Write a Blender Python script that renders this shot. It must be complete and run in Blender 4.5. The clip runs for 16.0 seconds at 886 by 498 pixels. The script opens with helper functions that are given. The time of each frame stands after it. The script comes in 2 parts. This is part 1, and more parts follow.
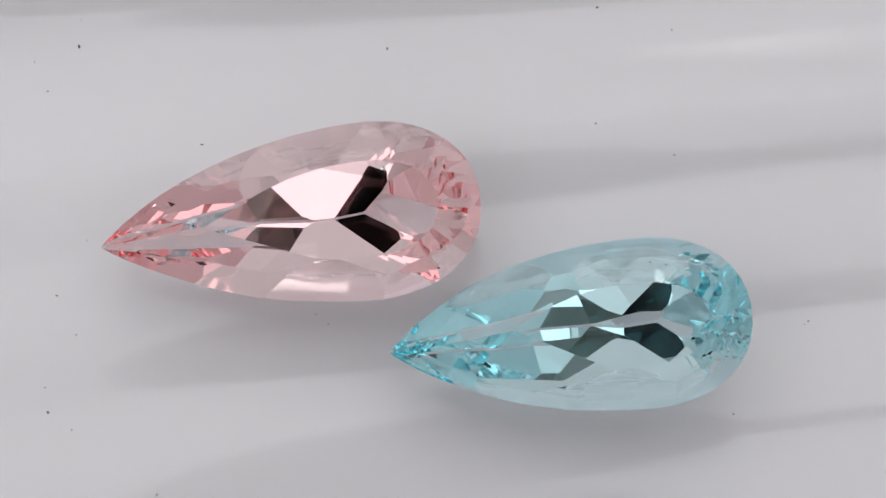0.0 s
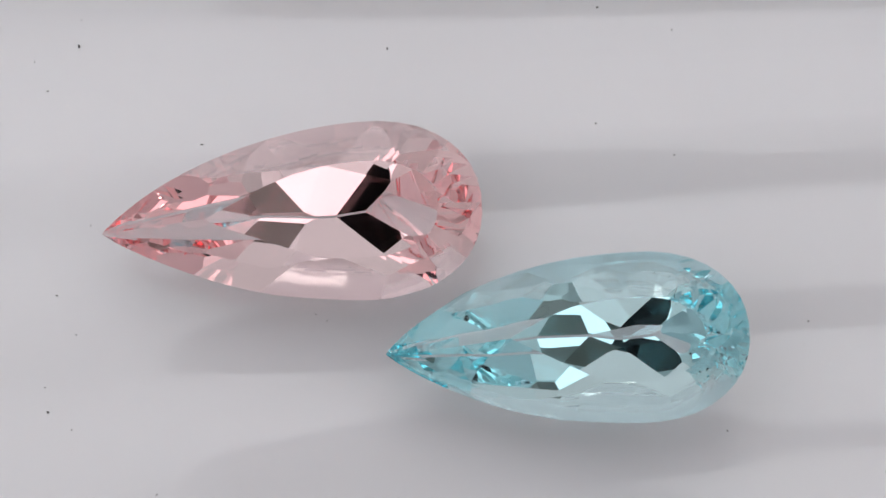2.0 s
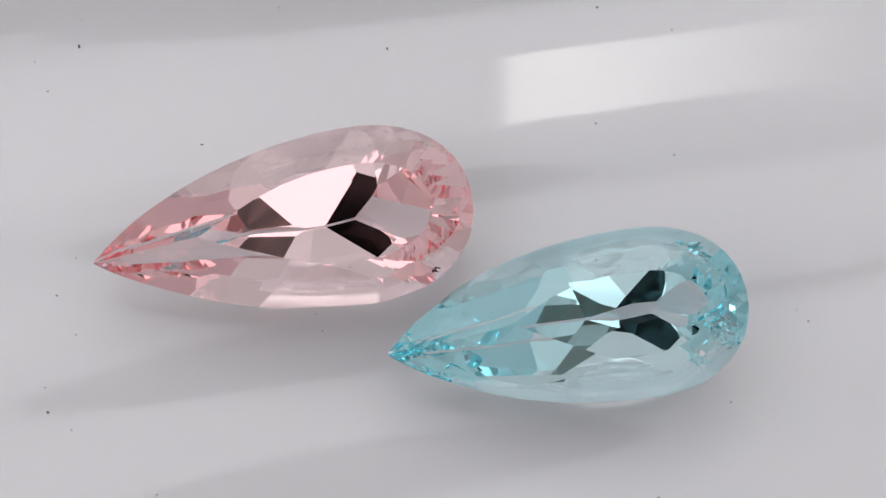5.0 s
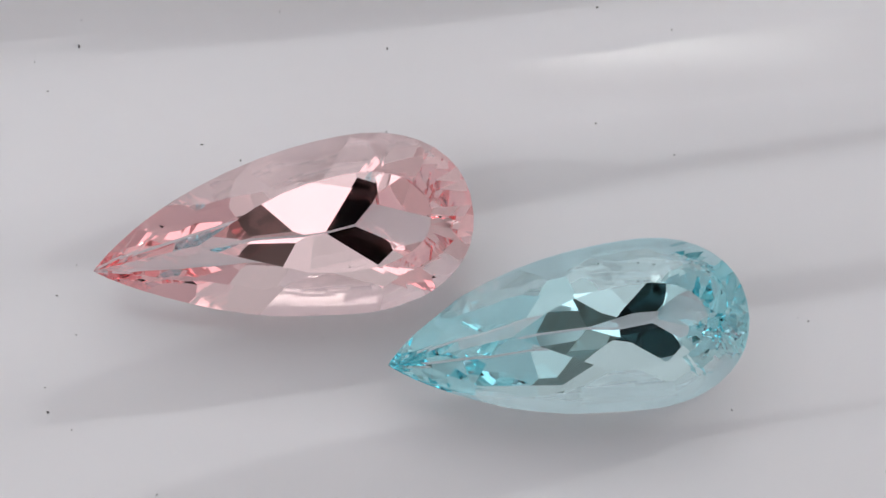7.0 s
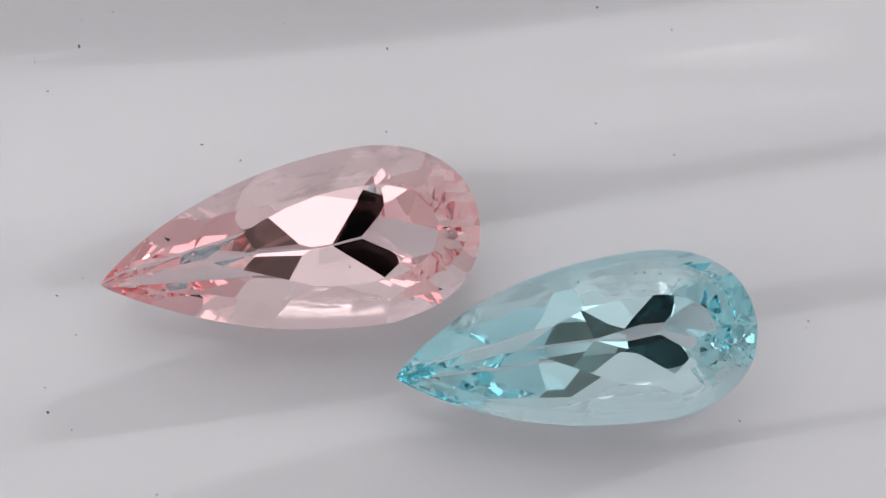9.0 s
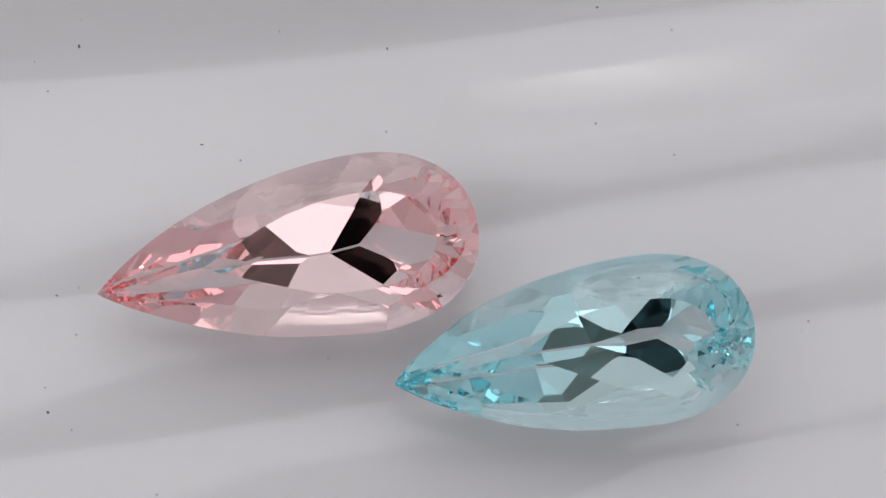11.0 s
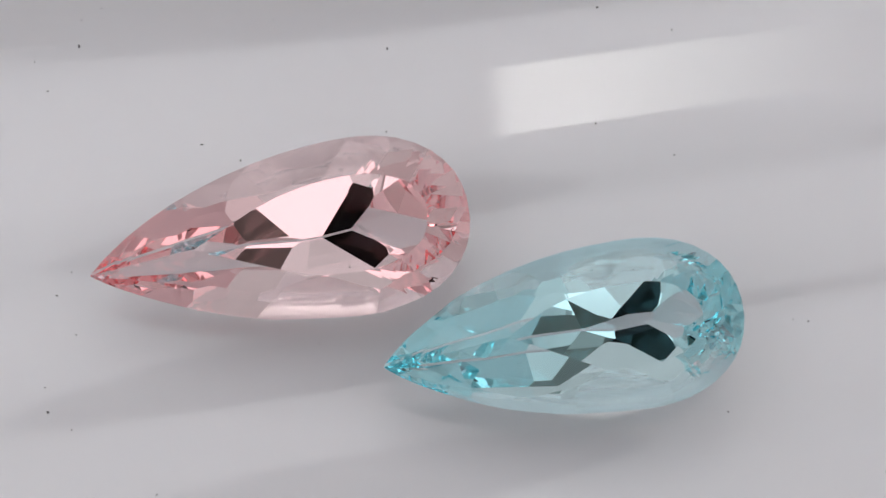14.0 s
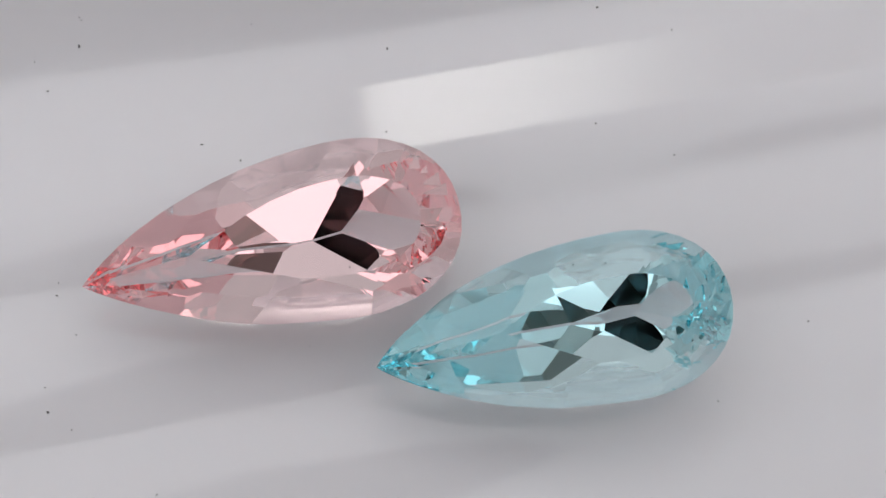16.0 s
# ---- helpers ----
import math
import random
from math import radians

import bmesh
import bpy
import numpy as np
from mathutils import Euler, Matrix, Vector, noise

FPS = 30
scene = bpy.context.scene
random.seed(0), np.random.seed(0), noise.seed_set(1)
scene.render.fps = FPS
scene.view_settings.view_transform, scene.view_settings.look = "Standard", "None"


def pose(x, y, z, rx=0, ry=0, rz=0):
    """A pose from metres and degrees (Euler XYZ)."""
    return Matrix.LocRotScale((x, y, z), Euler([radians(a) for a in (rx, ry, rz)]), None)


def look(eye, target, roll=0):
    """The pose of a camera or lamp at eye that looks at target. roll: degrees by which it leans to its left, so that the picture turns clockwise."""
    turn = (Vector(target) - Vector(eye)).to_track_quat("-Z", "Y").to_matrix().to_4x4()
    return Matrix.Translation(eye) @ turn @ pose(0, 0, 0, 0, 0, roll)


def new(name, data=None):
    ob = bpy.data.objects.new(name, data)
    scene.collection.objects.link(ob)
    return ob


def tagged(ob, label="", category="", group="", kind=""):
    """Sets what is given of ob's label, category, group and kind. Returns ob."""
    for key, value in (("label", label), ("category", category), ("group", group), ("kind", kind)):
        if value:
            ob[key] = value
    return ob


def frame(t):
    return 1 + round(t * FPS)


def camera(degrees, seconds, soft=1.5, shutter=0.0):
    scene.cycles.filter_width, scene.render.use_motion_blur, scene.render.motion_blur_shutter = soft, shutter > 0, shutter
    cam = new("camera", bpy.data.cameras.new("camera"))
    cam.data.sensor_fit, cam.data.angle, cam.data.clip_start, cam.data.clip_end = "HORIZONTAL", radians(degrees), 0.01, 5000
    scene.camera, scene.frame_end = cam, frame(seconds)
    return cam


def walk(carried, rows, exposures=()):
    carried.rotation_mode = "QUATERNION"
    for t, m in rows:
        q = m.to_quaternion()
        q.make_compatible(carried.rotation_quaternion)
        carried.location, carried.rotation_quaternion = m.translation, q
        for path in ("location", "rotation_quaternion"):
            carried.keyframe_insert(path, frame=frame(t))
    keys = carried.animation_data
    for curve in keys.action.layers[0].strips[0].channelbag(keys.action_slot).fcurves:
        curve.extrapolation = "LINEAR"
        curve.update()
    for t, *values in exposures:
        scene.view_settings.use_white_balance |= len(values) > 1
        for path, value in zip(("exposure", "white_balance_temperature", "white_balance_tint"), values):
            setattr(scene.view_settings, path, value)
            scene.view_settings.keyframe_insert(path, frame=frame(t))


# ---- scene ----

# Two pear-cut gems on a glossy white tray that is tilted and turned by hand under a fixed macro lens.
LEAN = radians(15)                                   # how far the lens leans from the plumb line
VIEW = Vector((0, -math.sin(LEAN), math.cos(LEAN)))  # from the tray towards the lens
UP = Vector((0, math.cos(LEAN), math.sin(LEAN)))
RIGHT = Vector((1, 0, 0))
EYE = VIEW * 0.134

cam = camera(20, 16.0, soft=1.5)
walk(cam, [(0, look(EYE, (0, 0, 0))), (16.0, look(EYE, (0, 0, 0)))],
     exposures=((0, 0.0), (9.2, 0.0), (11.5, -0.1), (16.0, -0.1)))

# seconds, x, y, turn, tilt about x, tilt about y, z
TRAY_PATH = (
    (0, 0.00047, 0.00047, -2.78, 0.50, -1.05, 0.00004),
    (0.5, 0.00025, 0.00078, -4.20, 1.27, -1.04, 0.00028),
    (1, 0.00020, 0.00092, -4.30, 1.33, -1.50, 0.00013),
    (1.5, 0.00041, 0.00081, -4.82, 1.53, -1.70, -0.00006),
    (2, 0.00061, 0.00029, -5.74, 1.38, -1.56, 0.00018),
    (2.5, -0.00008, 0.00067, -3.91, 0.40, -0.98, -0.00003),
    (3, -0.00183, 0.00080, -0.45, 0.49, -0.59, 0.00012),
    (3.5, -0.00158, 0.00048, 0.37, 0.17, -0.27, 0.00014),
    (4, -0.00023, 0.00006, 0.62, -1.46, 0.12, -0.00007),
    (4.2, 0.00006, 0.00042, 0.54, -1.59, 0.14, 0.00001),
    (6.5, -0.00035, 0.00016, -0.16, -1.20, 0.03, -0.00018),
    (7, -0.00000, -0.00001, 0.04, 0.12, -0.02, 0.00001),
    (7.5, 0.00035, -0.00022, -0.07, 0.62, -0.11, 0.00012),
    (8, 0.00016, -0.00039, 0.34, 0.30, -0.39, 0.00006),
    (8.5, 0.00004, -0.00053, 0.41, 0.25, -0.26, 0.00007),
    (9, 0.00036, -0.00067, 0.29, 0.31, 0.05, 0.00008),
    (11.5, 0.00003, -0.00101, 1.44, -0.65, 1.60, -0.00011),
    (12, -0.00011, -0.00098, 1.80, -1.50, 2.16, -0.00027),
    (12.5, 0.00049, -0.00096, 1.50, -0.64, 1.60, -0.00006),
    (13, -0.00035, -0.00038, 1.46, -0.58, 0.74, 0.00003),
    (13.5, -0.00073, -0.00020, 1.13, -1.51, 0.62, -0.00005),
    (14, -0.00027, -0.00021, 0.59, -1.53, 0.27, -0.00017),
    (14.5, -0.00089, -0.00005, 2.18, -1.58, 1.54, -0.00038),
    (15, -0.00049, -0.00018, 1.95, -0.98, 1.53, -0.00028),
    (15.5, -0.00102, -0.00003, 3.28, -1.45, 2.43, -0.00040),
    (16, -0.00097, -0.00009, 3.00, -1.56, 2.34, -0.00052),
)
# how far each gem has slid on the tray at those times
PINK_SLIP = ((-0.00001, -0.00001), (-0.00007, 0.00001), (-0.00004, 0.00001), (0.00000, 0.00000), (-0.00006, 0.00001), (-0.00001, 0.00000), (-0.00003, -0.00000), (-0.00002, 0.00001), (0.00003, -0.00001), (0.00000, -0.00001), (0.00005, -0.00002), (0.00000, -0.00001), (-0.00001, 0.00001), (-0.00001, -0.00001), (-0.00002, 0.00000), (-0.00002, -0.00001), (0.00004, -0.00002), (0.00008, -0.00003), (0.00003, -0.00001), (-0.00000, -0.00001), (0.00002, -0.00001), (0.00006, -0.00002), (0.00011, -0.00003), (0.00009, -0.00003), (0.00012, -0.00005), (0.00016, -0.00005))
AQUA_SLIP = ((0.00002, 0.00003), (0.00006, 0.00002), (0.00006, 0.00001), (0.00005, 0.00002), (0.00005, 0.00001), (0.00003, 0.00001), (0.00002, -0.00001), (0.00001, -0.00006), (-0.00002, -0.00001), (0.00000, 0.00001), (-0.00004, -0.00000), (-0.00000, -0.00001), (-0.00002, -0.00005), (-0.00000, -0.00001), (0.00002, -0.00001), (0.00001, -0.00001), (-0.00005, -0.00001), (-0.00008, 0.00001), (-0.00002, -0.00001), (-0.00001, -0.00001), (-0.00001, -0.00001), (-0.00004, 0.00000), (-0.00010, 0.00002), (-0.00008, 0.00001), (-0.00012, 0.00002), (-0.00014, 0.00003))

# ---------------------------------------------------------------- light
world = bpy.data.worlds.new("world")
world.use_nodes = True
scene.world = world
world.node_tree.nodes["Background"].inputs[0].default_value = (0.93, 0.95, 1.0, 1)
world.node_tree.nodes["Background"].inputs[1].default_value = 0.15


def area_lamp(name, eye, target, wide, high, watts, colour, roll=0):
    data = bpy.data.lights.new(name, "AREA")
    data.shape, data.size, data.size_y, data.energy, data.color = "RECTANGLE", wide, high, watts, colour
    ob = new(name, data)
    ob.matrix_world = look(eye, target, roll)
    return ob


# light goes to and fro many times inside a cut stone
scene.cycles.max_bounces, scene.cycles.glossy_bounces, scene.cycles.transmission_bounces = 24, 20, 20
KEY_EYE, KEY_AIM = Vector((0.069, 0.292, 0.4035)), Vector((0.069, 0.01, 0))
KEY_SIZE = (0.12, 0.182)
# unseen overhead fill, added for broad light and faint shadows
top = area_lamp("overhead_fill", (0, 0.34, 1.62), (0, 0.34, 0), 3.0, 2.55, 25.8, (0.965, 0.97, 1.0))


# ---------------------------------------------------------------- materials
def material(name):
    m = bpy.data.materials.new(name)
    m.use_nodes = True
    return m, m.node_tree.nodes, m.node_tree.links, m.node_tree.nodes["Principled BSDF"]


def grained(name, colour, rough, scale, vary=0.08, bump=0.1, metal=0.0):
    """A surface whose colour and gloss vary at two scales, with fine relief."""
    m, n, l, p = material(name)
    tc = n.new("ShaderNodeTexCoord")
    big, fine = n.new("ShaderNodeTexNoise"), n.new("ShaderNodeTexNoise")
    big.inputs["Scale"].default_value, big.inputs["Detail"].default_value = scale * 0.08, 4
    fine.inputs["Scale"].default_value, fine.inputs["Detail"].default_value = scale, 6
    for t in (big, fine):
        l.new(tc.outputs["Object"], t.inputs["Vector"])
    mix = n.new("ShaderNodeMix")
    mix.data_type = "RGBA"
    mix.inputs["A"].default_value = (*[c * (1 - vary) for c in colour], 1)
    mix.inputs["B"].default_value = (*[min(1, c * (1 + vary)) for c in colour], 1)
    add = n.new("ShaderNodeMath")
    add.operation = "ADD"
    l.new(big.outputs["Fac"], add.inputs[0])
    l.new(fine.outputs["Fac"], add.inputs[1])
    half = n.new("ShaderNodeMath")
    half.operation = "MULTIPLY"
    half.inputs[1].default_value = 0.5
    l.new(add.outputs[0], half.inputs[0])
    l.new(half.outputs[0], mix.inputs["Factor"])
    l.new(mix.outputs["Result"], p.inputs["Base Color"])
    ramp = n.new("ShaderNodeMapRange")
    ramp.inputs["To Min"].default_value, ramp.inputs["To Max"].default_value = rough * 0.8, min(1, rough * 1.2)
    l.new(big.outputs["Fac"], ramp.inputs["Value"])
    l.new(ramp.outputs["Result"], p.inputs["Roughness"])
    if bump:
        b = n.new("ShaderNodeBump")
        b.inputs["Strength"].default_value, b.inputs["Distance"].default_value = bump, 0.2 / scale
        l.new(fine.outputs["Fac"], b.inputs["Height"])
        l.new(b.outputs["Normal"], p.inputs["Normal"])
    p.inputs["Metallic"].default_value = metal
    return m


def gem_glass(name, clear, colour, ior):
    """Clear polished gemstone: light that enters and leaves keeps nearly all its colour, light mirrored to and fro inside takes on the stone's."""
    m, n, l, p = material(name)
    n.remove(p)
    through_it, gloss, mix, edge = n.new("ShaderNodeBsdfRefraction"), n.new("ShaderNodeBsdfGlossy"), n.new("ShaderNodeMixShader"), n.new("ShaderNodeFresnel")
    through_it.inputs["Color"].default_value = (*clear, 1)
    gloss.inputs["Color"].default_value = (*colour, 1)
    for shader in (through_it, gloss):
        shader.inputs["Roughness"].default_value = 0.0
    through_it.inputs["IOR"].default_value = ior
    edge.inputs["IOR"].default_value = ior
    l.new(edge.outputs[0], mix.inputs[0])
    l.new(through_it.outputs[0], mix.inputs[1])
    l.new(gloss.outputs[0], mix.inputs[2])
    l.new(mix.outputs[0], n["Material Output"].inputs["Surface"])
    return m


def thin_glass(name):
    """A thin coated pane: it lets light straight through and mirrors a little of it."""
    m, n, l, p = material(name)
    n.remove(p)
    clear, gloss, mix, edge = n.new("ShaderNodeBsdfTransparent"), n.new("ShaderNodeBsdfGlossy"), n.new("ShaderNodeMixShader"), n.new("ShaderNodeFresnel")
    gloss.inputs["Roughness"].default_value = 0.0
    edge.inputs["IOR"].default_value = 1.1
    l.new(edge.outputs[0], mix.inputs[0])
    l.new(clear.outputs[0], mix.inputs[1])
    l.new(gloss.outputs[0], mix.inputs[2])
    l.new(mix.outputs[0], n["Material Output"].inputs["Surface"])
    return m


def tray_plastic():
    """Glossy white plastic with faint mottling, hair scratches and a little haze in the gloss."""
    m, n, l, p = material("tray_plastic")
    tc = n.new("ShaderNodeTexCoord")
    cloud, fine, hair = (n.new("ShaderNodeTexNoise") for _ in range(3))
    stretch = n.new("ShaderNodeMapping")
    stretch.inputs["Scale"].default_value = (120, 2600, 1)
    stretch.inputs["Rotation"].default_value = (0, 0, 0.5)
    l.new(tc.outputs["Object"], stretch.inputs["Vector"])
    cloud.inputs["Scale"].default_value, fine.inputs["Scale"].default_value, hair.inputs["Scale"].default_value = 55, 1500, 1
    cloud.inputs["Detail"].default_value = fine.inputs["Detail"].default_value = 3
    l.new(tc.outputs["Object"], cloud.inputs["Vector"])
    l.new(tc.outputs["Object"], fine.inputs["Vector"])
    l.new(stretch.outputs[0], hair.inputs["Vector"])
    mix = n.new("ShaderNodeMix")
    mix.data_type = "RGBA"
    mix.inputs["A"].default_value, mix.inputs["B"].default_value = (0.735, 0.72, 0.735, 1), (0.775, 0.765, 0.785, 1)
    l.new(cloud.outputs["Fac"], mix.inputs["Factor"])
    l.new(mix.outputs["Result"], p.inputs["Base Color"])
    ramp = n.new("ShaderNodeMapRange")
    ramp.inputs["From Min"].default_value, ramp.inputs["From Max"].default_value = 0.3, 0.75
    ramp.inputs["To Min"].default_value, ramp.inputs["To Max"].default_value = 0.03, 0.075
    l.new(hair.outputs["Fac"], ramp.inputs["Value"])
    l.new(ramp.outputs["Result"], p.inputs["Roughness"])
    # the white plastic lets light spread a few millimetres under its skin
    p.inputs["Subsurface Weight"].default_value, p.inputs["Subsurface Scale"].default_value = 0.8, 0.0018
    p.inputs["Subsurface Radius"].default_value = (1.0, 0.95, 0.92)
    return m


def diffuser_glow():
    """White diffuser cloth lit from behind by a bulb near one side: it fades across."""
    m, n, l, p = material("diffuser_glow")
    n.remove(p)
    tc, split, ramp, glow = n.new("ShaderNodeTexCoord"), n.new("ShaderNodeSeparateXYZ"), n.new("ShaderNodeMapRange"), n.new("ShaderNodeEmission")
    ramp.interpolation_type = "SMOOTHSTEP"
    ramp.inputs["From Min"].default_value, ramp.inputs["From Max"].default_value = -0.05, 0.052
    ramp.inputs["To Min"].default_value, ramp.inputs["To Max"].default_value = 0.4, 6.6
    l.new(tc.outputs["Object"], split.inputs[0])
    l.new(split.outputs["X"], ramp.inputs["Value"])
    glow.inputs["Color"].default_value = (1.0, 0.98, 0.95, 1)
    l.new(ramp.outputs["Result"], glow.inputs["Strength"])
    l.new(glow.outputs[0], n["Material Output"].inputs["Surface"])
    return m


DIFFUSER = diffuser_glow()
PINK = gem_glass("pink_gem", (0.995, 0.957, 0.96), (0.995, 0.872, 0.875), 1.585)
AQUA = gem_glass("aqua_gem", (0.935, 0.979, 0.990), (0.81, 0.958, 0.973), 1.58)
TRAY = tray_plastic()
CLEAR = thin_glass("filter_glass")
DUST = grained("dust", (0.27, 0.26, 0.26), 0.9, 9000, 0.3, 0)
BLACK = grained("black_paint", (0.011, 0.011, 0.013), 0.6, 900, 0.2, 0.1)
BLACK.node_tree.nodes["Principled BSDF"].inputs["Specular IOR Level"].default_value = 0.12    # matt flocking
COLUMN_GREY = grained("column_grey", (0.22, 0.20, 0.18), 0.5, 900, 0.15, 0.1)
CLOTH = grained("softbox_cloth", (0.7, 0.7, 0.7), 0.95, 700, 0.3, 0.3)
WALL = grained("wall_paint", (0.86, 0.85, 0.85), 0.85, 60, 0.05, 0.15)
FLOOR = grained("floor_vinyl", (0.55, 0.53, 0.51), 0.5, 40, 0.25, 0.1)
WOOD = grained("table_laminate", (0.72, 0.71, 0.70), 0.45, 80, 0.06, 0.1)


# ---------------------------------------------------------------- mesh helpers
def part(name, bm, mat, parent=None, label="", smooth=False):
    me = bpy.data.meshes.new(name)
    bmesh.ops.recalc_face_normals(bm, faces=bm.faces)
    for f in bm.faces:
        f.smooth = smooth
    bm.to_mesh(me)
    bm.free()
    me.materials.append(mat)
    ob = new(name, me)
    ob.parent = parent
    return tagged(ob, label)


def box(bm, x0, y0, z0, x1, y1, z1, bevel=0.0):
    r = bmesh.ops.create_cube(bm, size=1)
    bmesh.ops.scale(bm, vec=(x1 - x0, y1 - y0, z1 - z0), verts=r["verts"])
    bmesh.ops.translate(bm, vec=((x0 + x1) / 2, (y0 + y1) / 2, (z0 + z1) / 2), verts=r["verts"])
    if bevel:
        edges = list({e for v in r["verts"] for e in v.link_edges})
        bmesh.ops.bevel(bm, geom=edges, offset=bevel, segments=2, affect="EDGES")
    return bm


def lathe(profile, steps=48):
    """A turned solid round z from a closed loop of (radius, z)."""
    bm = bmesh.new()
    rings = []
    for k in range(steps):
        a = 2 * math.pi * k / steps
        rings.append([bm.verts.new((r * math.cos(a), r * math.sin(a), z)) for r, z in profile])
    for k in range(steps):
        a, b = rings[k], rings[(k + 1) % steps]
        for i in range(len(profile)):
            j = (i + 1) % len(profile)
            bm.faces.new((a[i], b[i], b[j], a[j]))
    return bm


# ---------------------------------------------------------------- unseen surroundings, added
TABLE_Z = -0.014
FLOOR_Z = TABLE_Z - 0.75


# an added room, never in view: its pale surfaces brighten the facets
def room():
    x0, x1, y0, y1, z1 = -1.6, 1.6, -1.5, 1.7, FLOOR_Z + 2.4
    t = 0.1
    tagged(part("floor", box(bmesh.new(), x0, y0, FLOOR_Z - t, x1, y1, FLOOR_Z), FLOOR), "plain light grey floor, added out of view to bounce light", "floor", kind="structure")
    tagged(part("ceiling", box(bmesh.new(), x0, y0, z1, x1, y1, z1 + t), WALL), "plain pale grey ceiling, added out of view to bounce light", "ceiling", kind="structure")
    for name, b in (("wall_north", (x0 - t, y1, FLOOR_Z, x1 + t, y1 + t, z1)), ("wall_south", (x0 - t, y0 - t, FLOOR_Z, x1 + t, y0, z1)),
                    ("wall_west", (x0 - t, y0, FLOOR_Z, x0, y1, z1)), ("wall_east", (x1, y0, FLOOR_Z, x1 + t, y1, z1))):
        tagged(part(name, box(bmesh.new(), *b), WALL), "plain pale grey wall, added out of view to bounce light", "wall", kind="structure")


room()


def overhead_fill_frame():
    """The frame round the overhead fill light; both are added out of view."""
    ob = tagged(new("overhead_fill_frame"), "white frame round an unseen overhead fill light, added for soft light", "ceiling light")
    ob.location = (0, 0.34, FLOOR_Z + 2.4)
    for b in ((-1.53, -1.30, -0.03, 1.53, -1.278, 0), (-1.53, 1.278, -0.03, 1.53, 1.30, 0),
              (-1.53, -1.278, -0.03, -1.502, 1.278, 0), (1.502, -1.278, -0.03, 1.53, 1.278, 0)):
        part("frame", box(bmesh.new(), *b), WALL, ob)


overhead_fill_frame()


# unseen table, added in white so that low facets mirror something pale
def table():
    ob = tagged(new("table"), "plain white laminate table, added unseen to keep gem reflections pale", "table")
    ob.location = (0, 0.1, FLOOR_Z)
    h = TABLE_Z - FLOOR_Z
    part("tabletop", box(bmesh.new(), -0.6, -0.4, h - 0.03, 0.6, 0.4, h, 0.003), WOOD, ob)
    for x in (-0.54, 0.54):
        for y in (-0.34, 0.34):
            part("leg", box(bmesh.new(), x - 0.025, y - 0.025, 0, x + 0.025, y + 0.025, h - 0.03, 0.002), WOOD, ob)


table()

# ---------------------------------------------------------------- tray
# Pleats across the tray: (place across the pleats, slope from -1 to 1)
PLEATS = ((-1600, 0.4), (-500, 0.2), (-60, -0.4), (-14, -0.3), (0, -0.3), (10, -2.4), (80, -2.1), (122, -1.5), (182, -0.22), (243, -0.08), (247, 0.133), (378, 0.127),
          (386, -0.28), (440, -0.56), (480, -0.70), (496, -0.62), (530, 0.0), (600, -0.10), (670, -0.40), (728, -0.66), (745, -0.60), (780, 0.0), (870, -0.14),
          (950, -0.45), (1000, -0.02), (1130, -0.3), (1190, 0.3), (1700, 0.4), (2600, 0.3))
STEEP = math.tan(radians(20.0))
UNIT = 32100.0    # pleat units in a metre
PLEAT_U = np.concatenate((np.arange(-1500, -100, 50.0), np.arange(-100, 1200, 5.0), np.arange(1200, 2500, 50.0)))
PLEAT_B = np.interp(PLEAT_U, [p[0] for p in PLEATS], [p[1] for p in PLEATS])
PLEAT_H = np.concatenate(((0,), np.cumsum((PLEAT_B[1:] + PLEAT_B[:-1]) / 2 * np.diff(PLEAT_U)))) * STEEP / UNIT
PLEAT_H -= np.interp(562.5, PLEAT_U, PLEAT_H)


def shear(u):
    """How steeply the pleats run up the tray: they fan out a little."""
    return np.interp(u, (120, 250, 540, 900), (0.105, 0.14, 0.165, 0.172))


def tray_height(x, y):
    u = 562.5 - y * UNIT
    for _ in range(5):
        u = 562.5 - (y - float(shear(u)) * x) * UNIT
    return float(np.interp(u, PLEAT_U, PLEAT_H)) + 0.00005 * noise.noise((x * 60, y * 90, 0))


def tray_mesh():
    us, h = PLEAT_U, PLEAT_H
    xs = np.linspace(-0.1, 0.1, 50)
    bm = bmesh.new()
    grid = []
    for u, z in zip(us, h):
        row = []
        for x in xs:
            y = (562.5 - u) / UNIT + float(shear(u)) * x
            row.append(bm.verts.new((x, y, z + 0.00005 * noise.noise((x * 60, y * 90, 0)))))
        grid.append(row)
    for a, b in zip(grid, grid[1:]):
        for i in range(len(xs) - 1):
            bm.faces.new((a[i], a[i + 1], b[i + 1], b[i]))
    # the underside and the rim
    rim = grid[0][:] + [r[-1] for r in grid[1:]] + grid[-1][-2::-1] + [r[0] for r in grid[-2:0:-1]]
    low = [bm.verts.new((v.co.x, v.co.y, -0.006)) for v in rim]
    for i in range(len(rim)):
        j = (i + 1) % len(rim)
        bm.faces.new((rim[i], low[i], low[j], rim[j]))
    bm.faces.new(low)
    return bm


tray = tagged(part("tray", tray_mesh(), TRAY, smooth=True), "glossy white plastic tray with shallow pleats", "tray")

# ---------------------------------------------------------------- gems
def outline(s, half, full):
    """Half the width of the pear at s of its length, from the tip at 0 to the head at 1; full: how full its flanks are."""
    if s < 0.70:
        return half * (1 - (1 - (s / 0.70) ** 0.9) ** full)
    return half * max(0, 1 - ((s - 0.70) / 0.30) ** 2.2) ** (1 / 2.2)


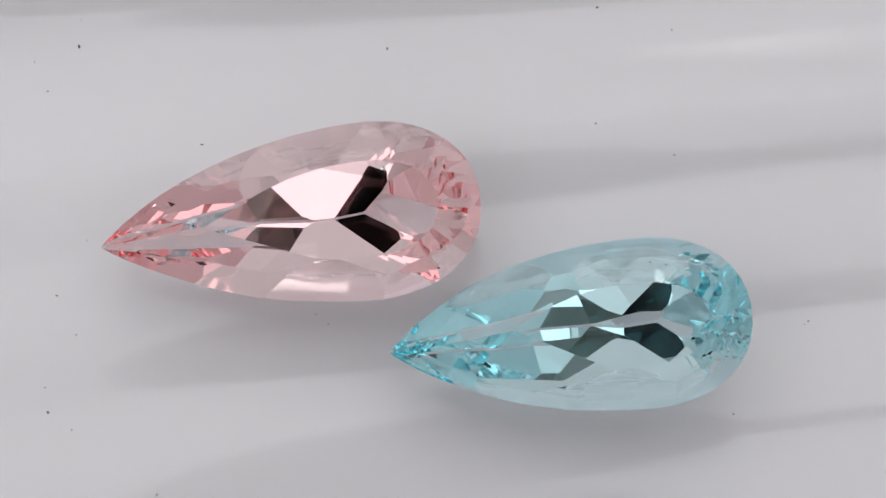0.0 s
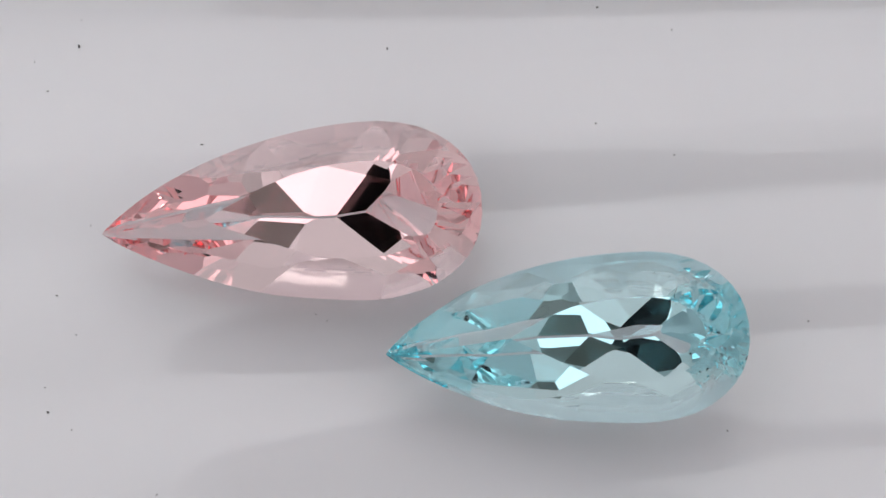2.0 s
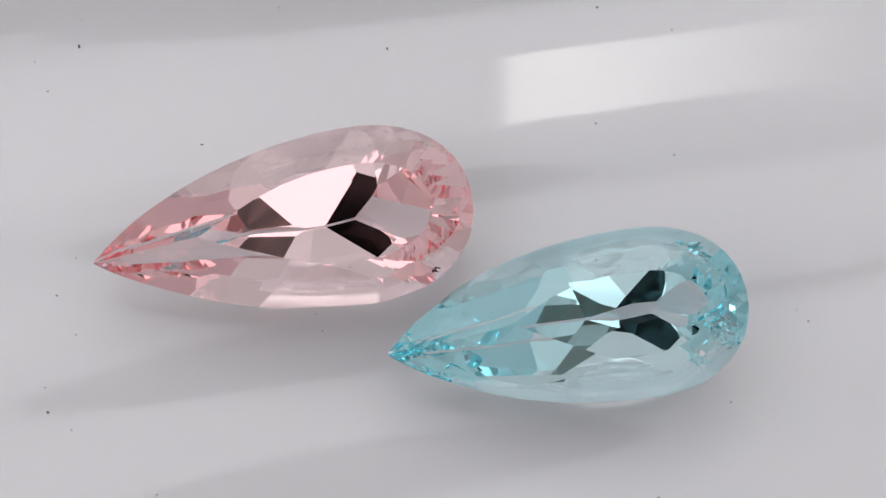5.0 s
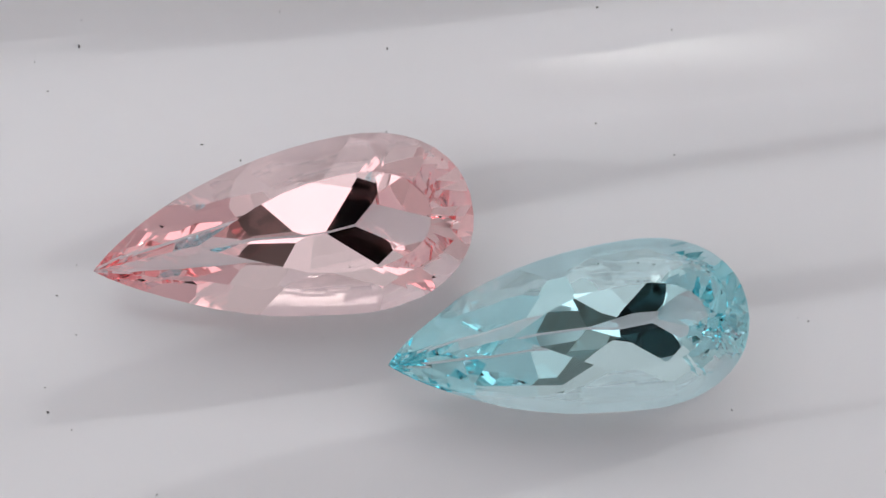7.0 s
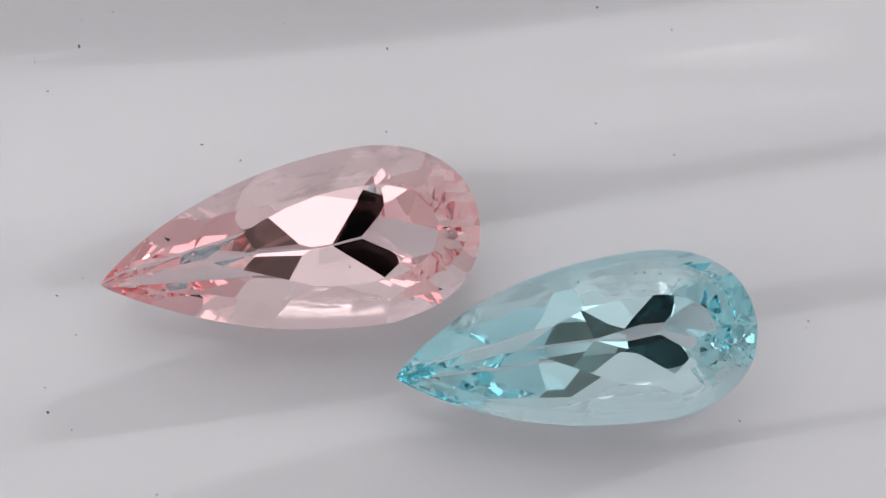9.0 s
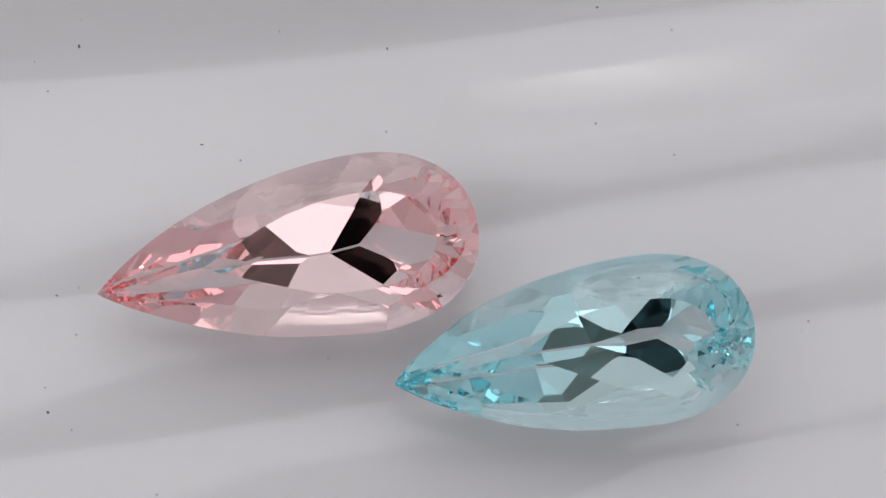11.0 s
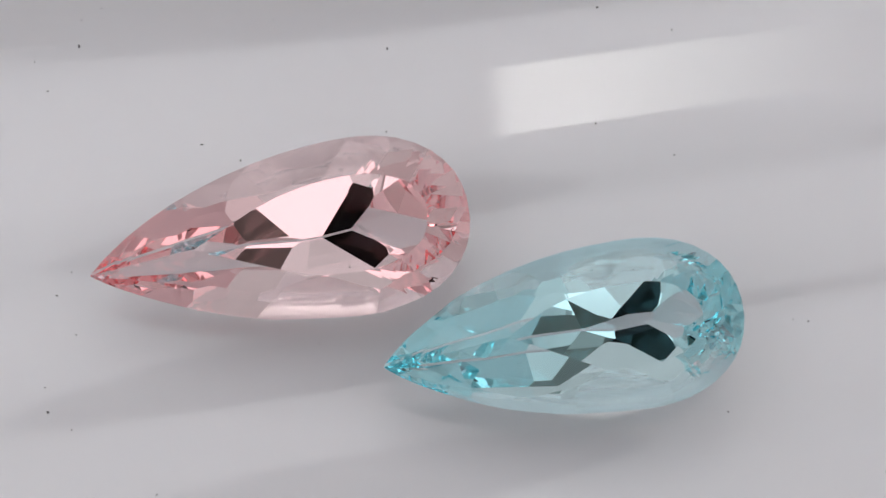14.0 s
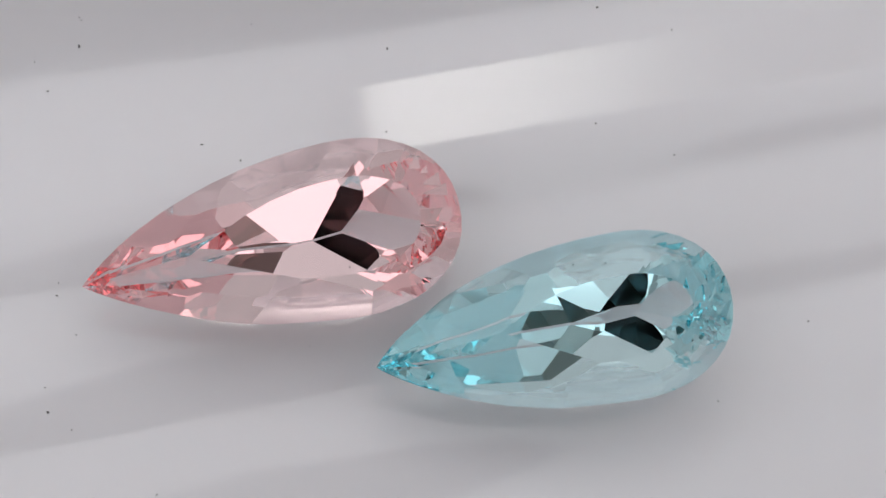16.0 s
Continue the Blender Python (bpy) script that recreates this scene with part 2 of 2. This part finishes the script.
def rim_point(s, flip, long, half, full, skew):
    """Place and outward direction on one side of the pear's outline (mm); its tip is ground a little askew."""
    def side(u):
        return flip * outline(u, half, full) - skew * max(0, 1 - u / 0.25) ** 2
    a, b = max(s - 1e-4, 0), min(s + 1e-4, 1)
    dx, dy = (b - a) * long, side(b) - side(a)
    k = math.hypot(dx, dy)
    return s * long, side(s), -dy / k * flip, dx / k * flip


def cut(bm, point, normal):
    """Grind the convex solid flat: what lies beyond the plane goes."""
    r = bmesh.ops.bisect_plane(bm, geom=bm.verts[:] + bm.edges[:] + bm.faces[:], dist=1e-5, plane_co=point, plane_no=normal, clear_outer=True)
    edges = [e for e in r["geom_cut"] if isinstance(e, bmesh.types.BMEdge) and e.is_boundary]
    if len(edges) > 2:
        bmesh.ops.contextual_create(bm, geom=edges)


def slanted(turn, slope, way):
    """The outward normal of a facet that faces turn and slopes so many degrees from the girdle's plane."""
    a, b = radians(turn), radians(slope)
    return Vector((math.cos(a) * math.sin(b), math.sin(a) * math.sin(b), way * math.cos(b)))


def gem_mesh(long, half, full, skew, table_z, rows, tip_up, errors, crown, culet, mains, seed):
    """A pear-shaped brilliant with a keel (mm). The outline is ground first; then the rows of the pavilion, from the rim to the keel, and of the crown,
    each (how far in from the rim, slope in degrees, stations along the outline). errors: (row, station, side) of facets that were cut off true, with degrees of
    slope and of turn and mm of depth. mains: facets that meet at the culet, each (side, turn, slope, depth of the cut). The table is the top of the blank. seed: the small errors at tip and head."""
    rng = random.Random(seed)
    shape, rim = (long, half, full, skew), 0.10
    bm = box(bmesh.new(), -0.5, -half - 0.5, -8, long + 0.5, half + 0.5, table_z)
    for s in (0.0008, 0.02, 0.05, 0.09, 0.14, 0.20, 0.27, 0.34, 0.42, 0.50, 0.58, 0.65, 0.71, 0.77, 0.82, 0.87, 0.91, 0.943, 0.968, 0.986, 0.996):
        for flip in (1, -1):
            x, y, nx, ny = rim_point(s, flip, *shape)
            cut(bm, (x, y, 0), (nx, ny, 0))
    cut(bm, (long, 0, 0), (1, 0, 0))
    below = []

    def ring(rows, way):
        depth, at, last = 0.0, 0.0, rows[0][1]
        for k, (run, angle, stations) in enumerate(rows):
            depth += (run - at) * math.tan(radians((angle + last) / 2))
            at, last = run, angle
            for i, s in enumerate(stations):
                for side, flip in enumerate((1, -1)):
                    x, y, nx, ny = rim_point(s, flip, *shape)
                    reach = min(abs(y) / max(abs(ny), 0.05), half * 1.02) if s < 0.7 else half * 0.98
                    slope, turn, more = angle, math.degrees(math.atan2(ny, nx)), (0, 0, 0)
                    if way < 0:
                        slope += tip_up * max(0, 0.35 - s) / 0.35
                        more = errors.get((k, i, side), (0, 0, 0))
                        slope, turn = slope + more[0], turn + more[1]
                    twists = (-0.9, 0.9) if way < 0 else (-2.5, 2.5)
                    if way < 0 and s < 0.15:
                        slope += rng.uniform(-1.2, 1.2)
                    elif s < 0.15 or s > (0.88 if way < 0 else 0.84):
                        slope += rng.uniform(-2.0, 2.0)
                        twists = (rng.uniform(-7, -2), rng.uniform(2, 7))
                    p = Vector((x - nx * reach * run, y - ny * reach * run, way * (rim + depth * reach) + more[2]))
                    for twist in twists:
                        n = slanted(turn + twist, slope, way)
                        cut(bm, p, n)
                        if way < 0:
                            below.append((p, n))

    ring(rows, -1)
    ring(crown, 1)
    floor_z = max((p.dot(n) - n.x * culet) / n.z for p, n in below)
    for flip, turn, slope, deep in mains:
        cut(bm, Vector((culet, 0, floor_z + deep)), slanted(turn * flip, slope, -1))
    # the keel's edge is polished to a narrow flat
    bm.normal_update()
    keel = []
    for e in bm.edges:
        if len(e.link_faces) == 2:
            a, b = (f.normal for f in e.link_faces)
            if a.y * b.y < -0.1 and a.z < -0.3 and b.z < -0.3 and abs(e.verts[0].co.x - e.verts[1].co.x) > 0.25:
                mid = (e.verts[0].co + e.verts[1].co) / 2
                keel.append((mid, (a + b).normalized()))
    for mid, n in keel:
        cut(bm, mid - n * 0.06, n)
    bmesh.ops.remove_doubles(bm, verts=bm.verts, dist=0.004)
    bmesh.ops.scale(bm, vec=(0.001, 0.001, 0.001), verts=bm.verts)
    return bm


def gem_rest(ob, tip, turn, pitch=0.0, lean=0.0):
    """The pose of a gem that lies on the flank of its pavilion: its table towards the lens, its tip on the line through tip, its lowest corner on the tray."""
    a = radians(turn)
    x = RIGHT * math.cos(a) + UP * math.sin(a)
    z = VIEW.copy()
    y = z.cross(x)
    m = Matrix((x, y, z)).transposed().to_4x4() @ pose(0, 0, 0, lean, pitch, 0)
    way = (Vector(tip) - EYE).normalized()
    at = Vector(tip)
    for _ in range(6):
        spots = [at + m @ v.co for v in ob.data.vertices]
        gap = min(p.z - tray_height(p.x, p.y) for p in spots)
        at -= way * (gap / way.z)
    return Matrix.Translation(at) @ m


# stations along the outline: those of the odd rows and those of the even rows
ODD = (0.03, 0.09, 0.17, 0.32, 0.47, 0.62, 0.75, 0.85, 0.91, 0.95, 0.975, 0.993)
EVEN = (0.06, 0.13, 0.245, 0.395, 0.545, 0.685, 0.80, 0.88, 0.93, 0.963, 0.985)
BEZEL = (0.03, 0.09, 0.19, 0.33, 0.48, 0.63, 0.76, 0.86, 0.93, 0.975)
STAR = (0.06, 0.14, 0.26, 0.405, 0.555, 0.695, 0.81, 0.895, 0.955, 0.99)
PINK_ROWS = ((0.06, 49.6, ODD), (0.23, 50.5, EVEN), (0.68, 47.7, ODD), (0.99, 44.6, EVEN))
PINK_CROWN = ((0.12, 41.2, BEZEL), (0.46, 40.4, STAR), (0.5, 34.1, BEZEL), (0.53, 28.5, STAR))
PINK_ERRORS = {
    (0, 6, 0): (-1.5, 10.1, -0.09),
    (1, 3, 1): (-1.3, 7.3, 0.04), (1, 4, 0): (-3.5, -0.6, 0.18), (1, 5, 1): (0, 11.8, -0.08), (1, 6, 0): (-0.9, -1.7, 0),
    (2, 2, 0): (0, -4.6, -0.1), (2, 2, 1): (0.8, 4.9, 0.08),
    (3, 2, 1): (-3.5, -0.4, 0.17),
}
PINK_MAINS = ((1, 21.47, 40.66, 0.28), (1, 6.34, 35, 0.58), (-1, 73.98, 38.89, 0.21), (-1, 86.65, 42.81, 0.25))
AQUA_ROWS = ((0.09, 57.1, ODD), (0.5, 51.7, EVEN), (0.54, 46.6, ODD), (0.68, 44.1, EVEN))
AQUA_CROWN = ((0.18, 43.6, BEZEL), (0.25, 36.3, STAR), (0.54, 31.9, BEZEL), (0.57, 23.4, STAR))
AQUA_ERRORS = {
    (1, 2, 0): (0, 8.1, 0.28), (1, 3, 1): (1.2, 8.1, 0.18), (1, 4, 0): (0, 4.4, 0.03), (1, 4, 1): (1.3, -6.4, 0.22), (1, 6, 1): (0, 0, 0.17),
    (2, 2, 0): (1, -4.6, 0.3), (2, 2, 1): (-1.8, 8.4, -0.09), (2, 4, 1): (0.4, -1.1, 0.28), (2, 5, 0): (-3.3, 11.5, -0.23), (2, 5, 1): (-1.1, 8.5, -0.03),
    (3, 4, 0): (1.4, -6.2, 0), (3, 5, 0): (0.2, 1.5, 0.16),
}
AQUA_MAINS = ((1, 19.51, 39.7, 0.16), (1, 90.16, 35, 0.06), (-1, 65.43, 39.96, 0.02), (-1, 47.58, 35.38, 0.18))
pink = tagged(part("pear_cut_gem", gem_mesh(19.8, 4.6, 1.86, 0.24, 1.95, PINK_ROWS, -3.1, PINK_ERRORS, PINK_CROWN, 14.13, PINK_MAINS, 4), PINK),
              "pale pink faceted pear-cut gemstone lying on the tray", "gemstone", "gemstones on the tray")
aqua = tagged(part("pear_cut_gem", gem_mesh(18.6, 4.36, 2.12, 0.27, 1.88, AQUA_ROWS, 2.4, AQUA_ERRORS, AQUA_CROWN, 14.09, AQUA_MAINS, 9), AQUA),
              "light aqua blue faceted pear-cut gemstone lying on the tray", "gemstone", "gemstones on the tray")
PINK_REST = gem_rest(pink, (-0.01806, -0.00196, 0.00401), 9.1, -1.0, -2.5)
AQUA_REST = gem_rest(aqua, (-0.00283, -0.00691, 0.00403), 8.1, -3.0)


# ---------------------------------------------------------------- lens with its dusty filter
def flakes(places, size, rng, ground=None):
    """Small uneven flat crumbs, one at each place."""
    bm = bmesh.new()
    for x, y, k in places:
        n = rng.randint(5, 7)
        turn = rng.random() * 6.3
        ring, stretch = [], rng.uniform(0.65, 1.5)
        for i in range(n):
            a = turn + 2 * math.pi * i / n
            r = size * k * rng.uniform(0.55, 1.2)
            ring.append((x + r * math.cos(a) * stretch, y + r * math.sin(a) / stretch))
        z = ground(x, y) if ground else 0
        lower = [bm.verts.new((p, q, z)) for p, q in ring]
        upper = [bm.verts.new((x + (p - x) * 0.7, y + (q - y) * 0.7, z + size * k * 0.5)) for p, q in ring]
        bm.faces.new(lower[::-1])
        bm.faces.new(upper)
        for i in range(n):
            j = (i + 1) % n
            bm.faces.new((lower[i], lower[j], upper[j], upper[i]))
    return bm


LENS = look(EYE, (0, 0, 0))
FRONT = 0.036


def lens():
    ob = tagged(new("camera_lens"), "black macro lens with a clear filter above the tray", "lens")
    ob.matrix_world = LENS
    part("barrel", lathe(((0.0140, -FRONT - 0.003), (0.0200, -FRONT - 0.0045), (0.0260, -FRONT - 0.003), (0.0275, -FRONT + 0.002),
                          (0.0290, -FRONT + 0.03), (0.0330, -FRONT + 0.035), (0.0340, 0.06), (0.0315, 0.07), (0.0310, 0.09),
                          (0.0, 0.09), (0.0, 0.04), (0.0140, 0.04))), BLACK, ob, smooth=False)
    part("filter_glass", lathe(((0.0, -FRONT), (0.0141, -FRONT), (0.0141, -FRONT + 0.001), (0.0, -FRONT + 0.001))), CLEAR, ob, "clear flat glass filter")
    return ob


lens()
F = 784 / math.tan(radians(10))
SPECKS = ((686, 88, 1.0), (143, 84, 1.3), (147, 38, 0.7), (88, 163, 0.8), (65, 112, 0.8), (2, 246, 1.0), (360, 257, 1.0), (427, 285, 1.0), (1053, 220, 1.0),
          (1192, 275, 1.1), (1056, 15, 1.4), (1187, 55, 0.9), (104, 523, 1.0), (138, 592, 0.8), (83, 685, 0.9), (88, 729, 1.3), (130, 760, 0.9),
          (280, 874, 1.1), (1427, 568, 1.0), (889, 322, 0.7), (684, 235, 0.8), (1565, 833, 1.1), (620, 473, 0.6), (560, 556, 0.6))
dust = part("dust", flakes([((x - 784) / F * (FRONT + 0.0002), (441 - y) / F * (FRONT + 0.0002), k) for x, y, k in SPECKS], 0.000020, random.Random(3)), DUST)
dust.matrix_world = LENS @ pose(0, 0, -FRONT - 0.00003)
tagged(dust, "fine dark dust specks on the clear lens filter", "dust", kind="stuff")

CRUMBS = ((0.01526, -0.00854, 1.0), (-0.00633, -0.00481, 1.0), (-0.00882, 0.01292, 1.0), (-0.01948, -0.00089, 0.9), (-0.01607, 0.01435, 0.8), (-0.01803, 0.01330, 0.8), (0.01133, -0.01366, 1.9), (0.01891, -0.00357, 0.8))
crumbs = part("dust", flakes(CRUMBS, 0.00006, random.Random(5), tray_height), DUST)
tagged(crumbs, "fine dark dust specks lying on the white tray", "dust", kind="stuff")
CRUMB_REST = pose(0, 0, 0)


def dark_column():
    """Added dark column that greys facet reflections; its arm carries the lens."""
    ob = tagged(new("dark_column"), "dark grey column with an arm, added to grey the gem reflections", "camera stand")
    ob.location = (0.105, 0.0, TABLE_Z)
    part("base_plate", box(bmesh.new(), 0.005, -0.13, 0, 0.15, 0.05, 0.008, 0.002), COLUMN_GREY, ob)
    part("column", box(bmesh.new(), 0.004, -0.085, 0.075, 0.040, -0.022, 0.34, 0.004), COLUMN_GREY, ob)
    part("post", box(bmesh.new(), 0.012, -0.06, 0.008, 0.03, -0.02, 0.0745, 0.002), COLUMN_GREY, ob)
    collar = EYE + VIEW * 0.03 - ob.location
    part("arm", box(bmesh.new(), collar.x + 0.03, -0.055, collar.z - 0.012, 0.0035, -0.025, collar.z + 0.012, 0.003), COLUMN_GREY, ob)


dark_column()


# ---------------------------------------------------------------- lamps' housings
def softbox(eye, aim, size):
    ob = tagged(new("softbox"), "white fabric softbox with a bright white diffuser", "lamp")
    ob.matrix_world = look(eye, aim)
    w, h = size[0] / 2 + 0.004, size[1] / 2 + 0.004
    for name, b in (("side_panel", (-w - 0.004, -h, -0.012, -w, h, 0.06)), ("side_panel", (w, -h, -0.012, w + 0.004, h, 0.06)),
                    ("side_panel", (-w, -h - 0.004, -0.012, w, -h, 0.06)), ("side_panel", (-w, h, -0.012, w, h + 0.004, 0.06)),
                    ("back_panel", (-w, -h, 0.06, w, h, 0.064))):
        part(name, box(bmesh.new(), *b), CLOTH, ob)
    part("diffuser", box(bmesh.new(), -size[0] / 2, -size[1] / 2, -0.001, size[0] / 2, size[1] / 2, 0.0), DIFFUSER, ob, "glowing white cloth diffuser")
    # the stand: a pole from the back of the box down to a round foot on the table
    top_at = ob.matrix_world @ Vector((0, 0, 0.07))
    back = ob.matrix_world.inverted()
    for name, profile in (("pole", ((0.0, TABLE_Z + 0.008), (0.006, TABLE_Z + 0.008), (0.006, top_at.z), (0.0, top_at.z))),
                          ("foot", ((0.0, TABLE_Z), (0.05, TABLE_Z), (0.047, TABLE_Z + 0.008), (0.0, TABLE_Z + 0.008)))):
        bm = lathe(profile, 24)
        bmesh.ops.transform(bm, matrix=back @ Matrix.Translation((top_at.x, top_at.y, 0)), verts=bm.verts)
        part(name, bm, CLOTH, ob)


softbox(KEY_EYE, KEY_AIM, KEY_SIZE)


# ---------------------------------------------------------------- what moves
def motions():
    """The tray is tilted and turned by hand; the gems and the dust ride on it."""
    still = ((0, 0),) * len(TRAY_PATH)
    for ob, rest, slip in ((tray, Matrix.Identity(4), still), (pink, PINK_REST, PINK_SLIP), (aqua, AQUA_REST, AQUA_SLIP), (crumbs, CRUMB_REST, still)):
        rows = []
        for (t, x, y, turn, tilt, roll, z), (dx, dy) in zip(TRAY_PATH, slip):
            m = Matrix.Translation((x + dx, y + dy, z)) @ pose(0, 0, 0, 0, 0, turn) @ pose(0, 0, 0, tilt) @ pose(0, 0, 0, 0, roll)
            rows.append((t, m @ rest))
        walk(ob, rows)


motions()
